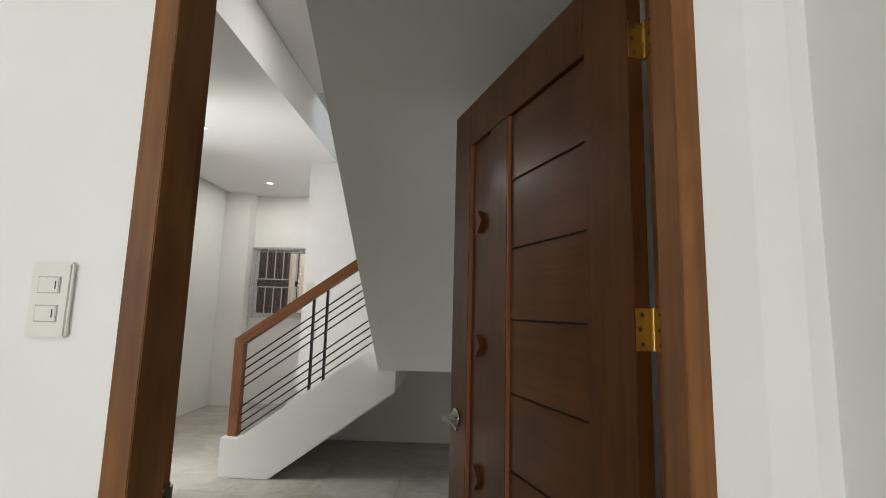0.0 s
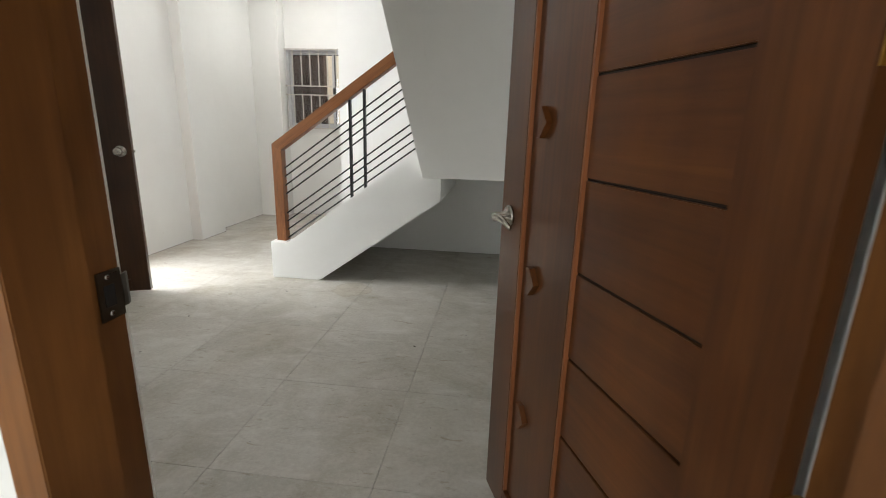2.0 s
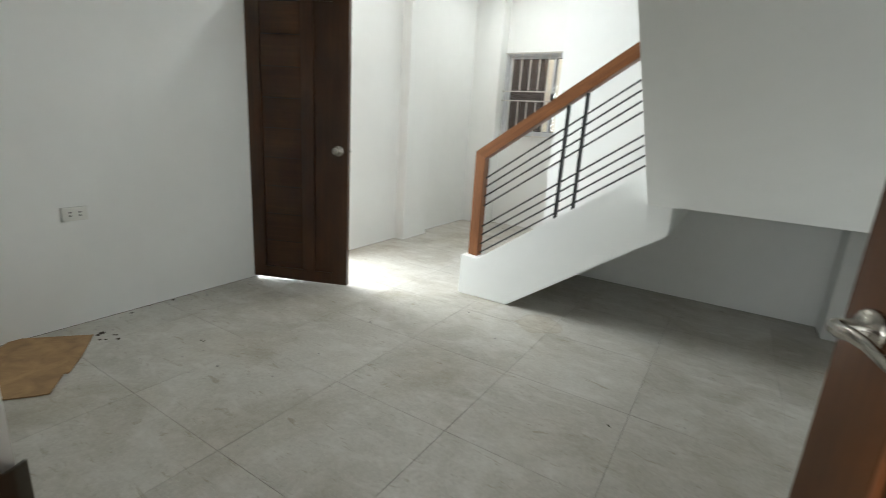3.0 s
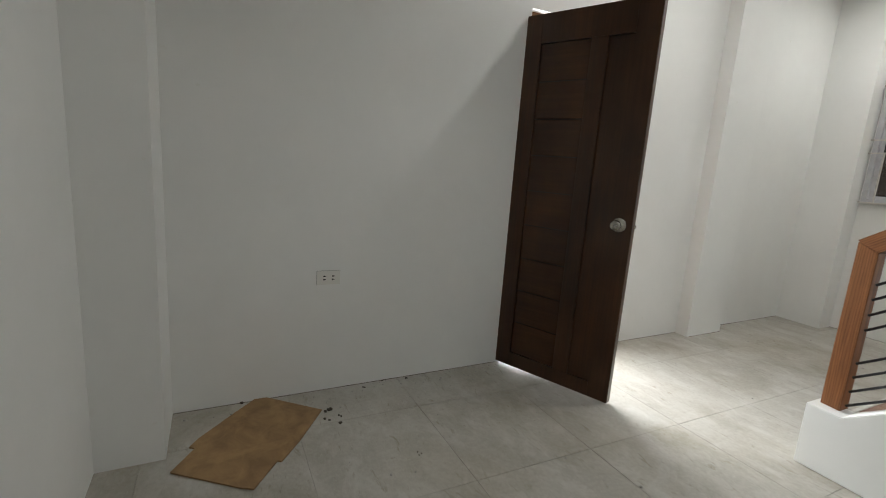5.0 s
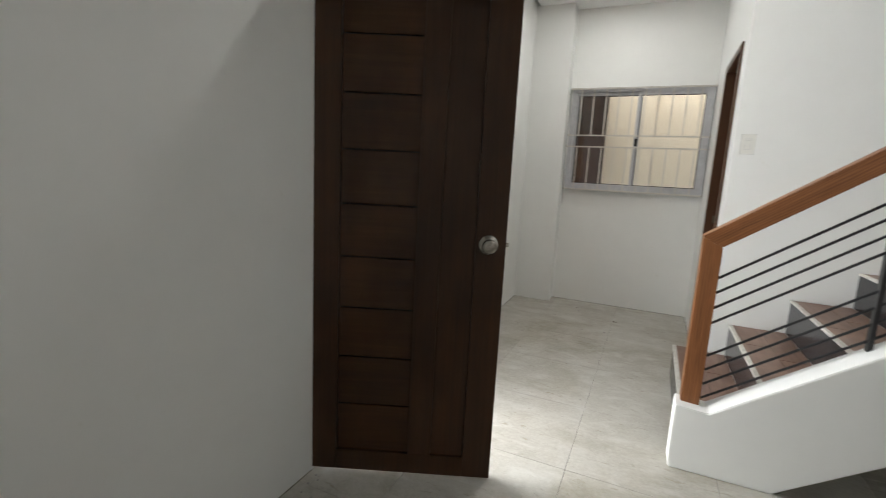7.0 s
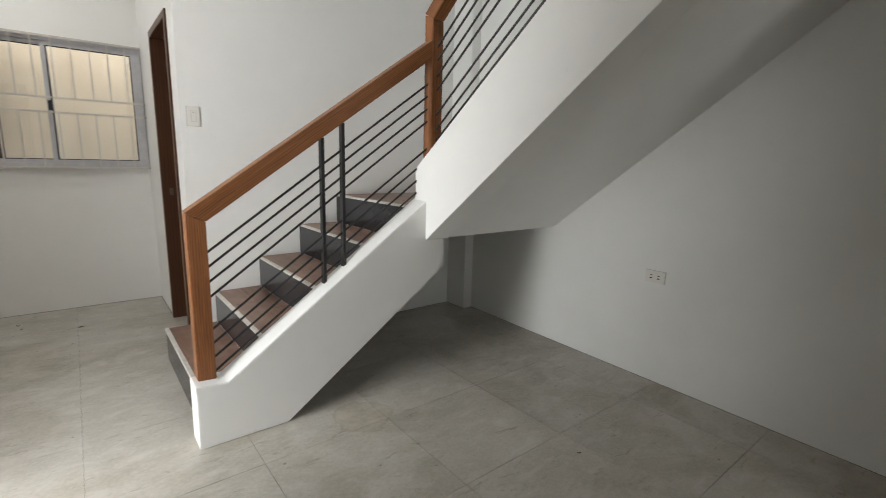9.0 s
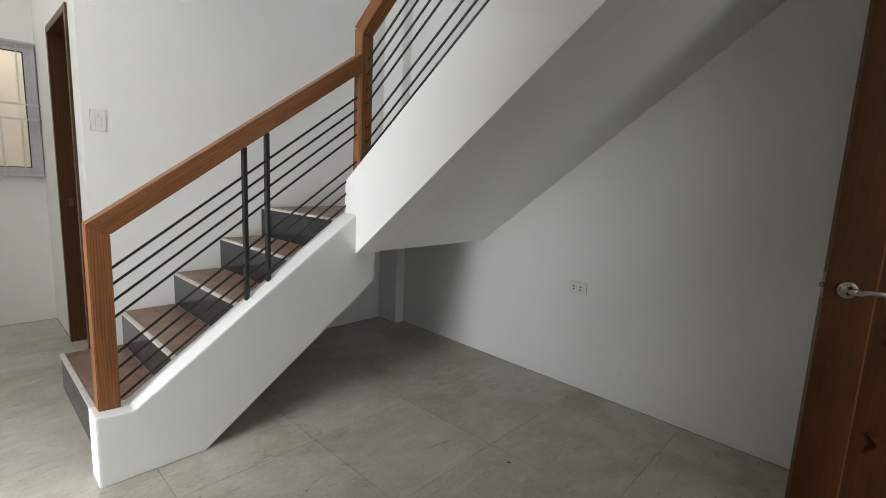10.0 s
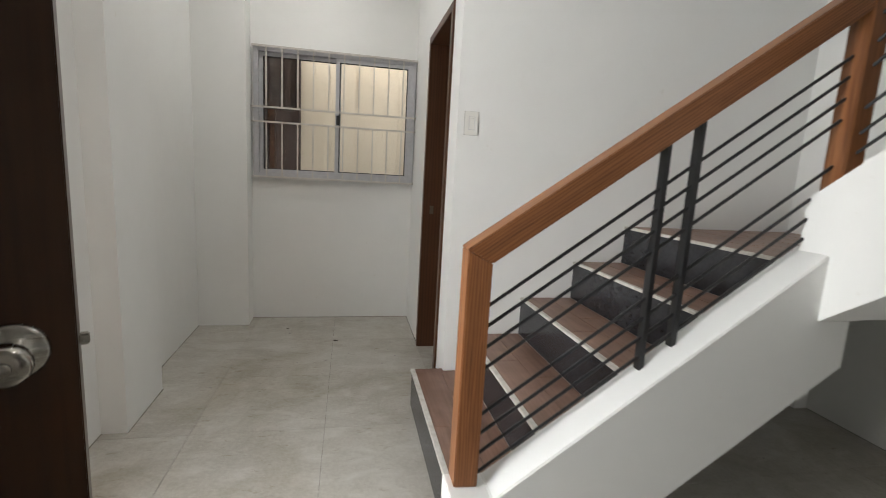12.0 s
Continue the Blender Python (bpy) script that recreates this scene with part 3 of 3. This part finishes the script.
# ---- stair ----
RISE, RUN, SX0 = 0.200, 0.284, 0.008
LZ = 5 * RISE
YF, YP = 4.938, 5.070            # outer face and inner face of the low stair wall
SB = 1.156                     # west face of the upper flight
stair = thing("staircase", "white masonry stair with brown treads and black risers", "stairs")
pts = [(-0.030, 0), (0.356, 0), (1.29, 0.66), (1.29, 0.826), (SB + 0.02, 0.826), (SB + 0.02, 1.054), (0.097, 0.282), (-0.030, 0.290)]
part("lower_wall", prism(pts, "y", YF, YP, 0.004), WALL, stair, "white painted sloping stair wall")
# stepped core of the lower flight
core = [(0.366, 0.0), (1.29, 0.66), (1.29, 0.826), (XE, 0.826), (XE, LZ - 0.012)]
for k in range(5, 0, -1):
    core += [(SX0 + RUN * (k - 1) + 0.012, RISE * k - 0.012), (SX0 + RUN * (k - 1) + 0.012, RISE * (k - 1) - (0.012 if k > 1 else 0))]
part("core", prism(core, "y", YP, YB), WALL, stair)
SL = 0.771
YT = YS
zt = lambda y, y0, z0: z0 + SL * (y0 - y)
part("upper_wall", prism([(4.94, 0.822), (YT, zt(YT, 4.94, 0.822)), (YT, zt(YT, 5.046, 1.212)), (5.046, 1.212), (5.046, 1.0), (4.94, 0.9)], "x", SB, SB + 0.16, 0.001), WALL, stair, "white painted wall of the upper flight")
up = [(4.934, 0.8268), (YT, zt(YT, 4.934, 0.8268))]
R2 = (4.95 - YT) / 11
for k in range(11, 0, -1):
    up += [(4.95 - R2 * k, LZ + RISE * k - 0.012), (4.95 - R2 * (k - 1) - 0.012, LZ + RISE * k - 0.012)]
up += [(4.95 - 0.012, LZ - 0.012), (5.05, LZ - 0.012), (5.05, 0.8268)]
part("upper_core", prism(up, "x", SB + 0.16, XE), WALL, stair)

tile_meshes = {}


def tread_tile(x0, x1, y0, y1, z, parent):
    key = (round(x1 - x0, 4), round(y1 - y0, 4))
    if key not in tile_meshes:
        bm = cube(0, x1 - x0, 0, y1 - y0, -0.012, 0, bevel=0.0015)
        me = bpy.data.meshes.new("tread_tile")
        bm.to_mesh(me)
        bm.free()
        me.materials.append(TREAD)
        tile_meshes[key] = me
    ob = new("tile", tile_meshes[key])
    ob.parent, ob.location = parent, (x0, y0, z)


for k in range(1, 6):
    x0 = SX0 + RUN * (k - 1)
    z = RISE * k
    y0 = YP
    part("riser", cube(x0, x0 + 0.012, y0, YB if k > 1 else 6.06, z - RISE, z - 0.012), RISER, stair, "polished black granite riser")
    part("nosing", cube(x0 - 0.006, x0 + 0.016, y0, YB if k > 1 else 6.065, z - 0.012, z + 0.001, bevel=0.002), NOSING, stair, "white tile edge strip")
    x1 = x0 + RUN if k < 5 else XE
    rows = 2 if k < 5 else 7
    wdt = (x1 - x0 - 0.016) / rows
    for r in range(rows):
        ys = [y0, y0 + (0.42 if (r + k) % 2 else 0.60), YB]
        if k == 5 and r > 0:
            ys = [y0, y0 + (0.35 if r % 2 else 0.62), YB]
        for a, b in zip(ys, ys[1:]):
            tread_tile(x0 + 0.016 + wdt * r + 0.001, x0 + 0.016 + wdt * (r + 1) - 0.001, a + 0.001, b - 0.001, z, stair)
part("side_riser", cube(SX0 + 0.012, XD, 6.012, 6.058, 0, RISE - 0.012), RISER, stair, "polished black granite riser")
part("side_tread", cube(SX0 + 0.016, XD, 6.0105, 6.058, RISE - 0.012, RISE), TREAD, stair)
for k in range(1, 12):
    y1 = 4.95 - R2 * (k - 1)
    z = LZ + RISE * k
    part("riser", cube(SB + 0.16, XE, y1 - 0.012, y1, z - RISE, z - 0.012), RISER, stair, "polished black granite riser")
    part("tread", cube(SB + 0.16, XE, y1 - R2, y1 + 0.006, z - 0.012, z), TREAD, stair)

# ---- railing ----
railing = thing("stair_railing", "wooden stair railing with thin black iron bars", "railing", m=pose(0, 5.003, 0))
RS = 0.702
yc = 0.035
part("newel_post", prism([(-0.008, 0.272), (0.066, 0.272), (0.066, 0.985), (-0.008, 1.02)], "y", yc - 0.036, yc + 0.036, 0.003), RAIL, railing, "orange-brown wooden post")
grain_along(part("handrail", prism([(-0.012, 1.023), (0.066, 0.984), (1.226, 0.984 + RS * 1.160), (1.226, 1.023 + RS * 1.238)], "y", yc - 0.038, yc + 0.038, 0.003), RAIL_X, railing, "orange-brown wooden handrail"), (1, 0, RS))
wall_top = lambda x: 0.282 + (x - 0.097) * 0.7155
for x in (0.598, 0.706):
    part("post", cube(x - 0.008, x + 0.008, yc - 0.016, yc + 0.016, wall_top(x) - 0.012, 0.985 + RS * (x - 0.073), bevel=0.001), IRON, railing, "flat black iron upright")
for z in (0.848, 0.784, 0.717, 0.650, 0.501, 0.437, 0.371, 0.305):
    xe = 1.224 if z > 0.5 else SB + 0.006
    part("bar", rod((0.07, yc, z), (xe, yc, z + 0.712 * (xe - 0.07)), 0.0056), IRON, railing)
xn = 1.258
N2Y = 0.029
part("newel_post", prism([(N2Y - 0.036, 1.20), (N2Y + 0.036, 1.20), (N2Y + 0.036, 2.028), (N2Y - 0.036, 1.993)], "x", xn - 0.036, xn + 0.036, 0.003), RAIL, railing, "orange-brown wooden post")
ytop = YT - 5.003 + 0.15
zz = lambda y: SL * (N2Y + 0.038 - y)
grain_along(part("handrail", prism([(N2Y + 0.038, 2.034), (ytop, 2.034 + zz(ytop)), (ytop, 1.937 + zz(ytop)), (N2Y - 0.036, 1.937 + zz(N2Y - 0.036))], "x", xn - 0.038, xn + 0.038, 0.003), RAIL_X, railing, "orange-brown wooden handrail"), (0, -1, SL))
for z in (1.860, 1.791, 1.709, 1.636, 1.507, 1.429, 1.367):
    y0 = -0.005
    part("bar", rod((xn, y0, z), (xn, ytop, z + SL * (y0 - ytop)), 0.0056), IRON, railing)


# ---- switches, outlets, lights ----
def outlet(m):
    o = thing("wall_outlet", "off-white double wall outlet with dark slots", "outlet", "wall outlets", m)
    # added rim behind the cover, painted as its shadow gap
    part("shadow_line", cube(-0.0592, 0.0592, -0.004, -0.0004, -0.0362, 0.0362), SHADE, o)
    part("cover", cube(-0.058, 0.058, -0.010, -0.0042, -0.035, 0.035, bevel=0.002), PLASTIC, o)
    for x in (-0.022, 0.022):
        s = part("socket", cube(x - 0.017, x + 0.017, -0.0115, -0.009, -0.019, 0.019, bevel=0.001), PLASTIC, o)
        for z in (-0.0085, 0.0085):
            part("slot", lathe([(0.0042, 0), (0.0042, 0.0008)], pose(x - 0.002, -0.0115, z, 90, 0, 0), 12), SLOT, s)
            part("slot", cube(x + 0.001, x + 0.008, -0.0124, -0.0115, z - 0.0018, z + 0.0018), SLOT, s)
    return o


outlet(pose(west_x(3.10), 3.10, 0.612, 0, 0, 91.15))
outlet(pose(east_x(4.161), 4.161, 0.631, 0, 0, -91.9))


def switch(m, gangs):
    s = thing("light_switch", "off-white light switch plate" + (" with two rockers" if gangs == 2 else " with one rocker"), "light switch", "light switches", m)
    w, back = (0.031, -0.0004) if gangs == 2 else (0.035, -0.0037)
    if gangs == 1:
        # slightly larger grey sheet, drawn as the shadow round the cover
        part("shadow_line", cube(-w - 0.001, w + 0.001, -0.0035, -0.0004, -0.057, 0.057), SHADE, s)
    part("cover", cube(-w, w, -0.010, back, -0.056, 0.056, bevel=0.003), PLASTIC, s)
    for z in ((-0.021, 0.021) if gangs == 2 else (0,)):
        hw, hh = (0.016, 0.011) if gangs == 2 else (0.013, 0.030)
        # no recess is cut; a raised grey sheet draws its outline
        part("recess", cube(-hw - 0.0015, hw + 0.0015, -0.0104, -0.0098, z - hh - 0.0015, z + hh + 0.0015), SHADE if gangs == 2 else ALU, s)
        r = part("rocker", cube(-hw, hw, -0.0125, -0.010, z - hh, z + hh, bevel=0.001), PLASTIC, s)
        part("mark", cube(hw - 0.006, hw - 0.0045, -0.0129, -0.0125, z - 0.006, z + 0.006) if gangs == 2 else cube(-0.004, 0.004, -0.0129, -0.0125, z + 0.020, z + 0.0215), SLOT, r)
    return s


switch(pose(1.129, 2.0, 1.296), 2)
switch(pose(0.240, YB, 1.480), 1)


def downlight(x, y, z=H):
    d = thing("downlight", "small round white recessed ceiling light, switched on", "ceiling light", "downlights", pose(x, y, z))
    part("ring", lathe([(0.052, 0), (0.050, -0.006), (0.040, -0.008), (0.040, -0.002)], Matrix.Identity(4)), PLASTIC, d, "", True)
    part("lens", lathe([(0.0395, -0.003), (0.034, -0.006), (0.01, -0.0075)], Matrix.Identity(4)), GLOW, d, "glowing white lens")


downlight(-0.62, 6.885)
downlight(-0.50, 5.10)
downlight(0.95, 3.85, HF + 0.01)

# ---- cardboard and grit ----
bm = prism([(-1.352, 2.765), (-1.345, 2.795), (-1.134, 3.038), (-0.925, 2.905), (-0.802, 2.812), (-0.812, 2.797), (-0.676, 2.700),
            (-0.70, 2.655), (-0.877, 2.421), (-1.005, 2.500), (-1.022, 2.478), (-1.075, 2.512), (-1.235, 2.655)], "z", 0.002, 0.008)
tagged(finish("cardboard_sheet", bm, CARD), "flat torn brown cardboard sheet lying on the floor tiles", "cardboard")

rng = random.Random(4)
bm = bmesh.new()
for k in range(150):
    side = rng.random()
    if side < 0.5:
        x, y = XW + abs(rng.gauss(0, 0.12)) + 0.02, rng.uniform(2.45, 4.3)
    elif side < 0.7:
        x, y = rng.uniform(-1.2, 0.0), rng.uniform(6.2, 7.5)
    else:
        x, y = rng.uniform(-1.2, 2.1), rng.uniform(2.3, 5.5)
    r = rng.uniform(0.002, 0.006) * (1.6 if rng.random() < 0.12 else 1)
    vs = bmesh.ops.create_icosphere(bm, subdivisions=1, radius=r)["verts"]
    for v in vs:
        v.co = Vector((v.co.x * rng.uniform(0.8, 1.5) + x, v.co.y + y, max(0.0, v.co.z * 0.7 + r * 0.5)))
tagged(finish("grit", bm, CONC), "crumbs of mortar and grit on the floor", "debris", "", "stuff")

bm = bmesh.new()
for x, y, r in ((-1.12, 3.08, 0.011), (-1.04, 3.05, 0.008), (-1.01, 3.09, 0.009), (-1.06, 3.11, 0.006), (-1.33, 2.70, 0.010), (-0.66, 3.36, 0.006),
                (-0.40, 7.02, 0.010), (-0.78, 7.30, 0.006), (1.30, 3.95, 0.006), (-1.30, 3.30, 0.006), (-1.34, 3.42, 0.005), (-1.33, 3.55, 0.007)):
    for k in range(3):
        vs = bmesh.ops.create_icosphere(bm, subdivisions=1, radius=r * rng.uniform(0.5, 1.0))["verts"]
        ox, oy = rng.gauss(0, r), rng.gauss(0, r)
        for v in vs:
            v.co = Vector((v.co.x * 1.4 + x + ox, v.co.y + y + oy, max(0.0, v.co.z * 0.5 + r * 0.3)))
tagged(finish("dirt_clumps", bm, SOIL), "small dark clumps of dried dirt on the floor", "debris", "", "stuff")

# ---- floor tiles, last ----
TP = 0.593
bm = bmesh.new()
g = 0.0008
box(bm, g, TP - g, g, TP - g, -0.009, 0)
top = [e for e in bm.edges if all(abs(v.co.z) < 1e-6 for v in e.verts)]
bmesh.ops.bevel(bm, geom=top, offset=0.0004, segments=1, affect="EDGES")
tile_me = bpy.data.meshes.new("floor_tile")
bm.to_mesh(tile_me)
bm.free()
tile_me.materials.append(TILE)
for i in range(-3, 4):
    for j in range(-9, 9):
        x, y = 0.757 + TP * (i - 1), 3.50 + TP * (j - 1)
        if x + TP < XW - 0.1 or x > 2.4 or y > 7.6 or y + TP < -2.6:
            continue
        ob = new("tile", tile_me)
        ob.parent, ob.location = floor, (x, y, 0)
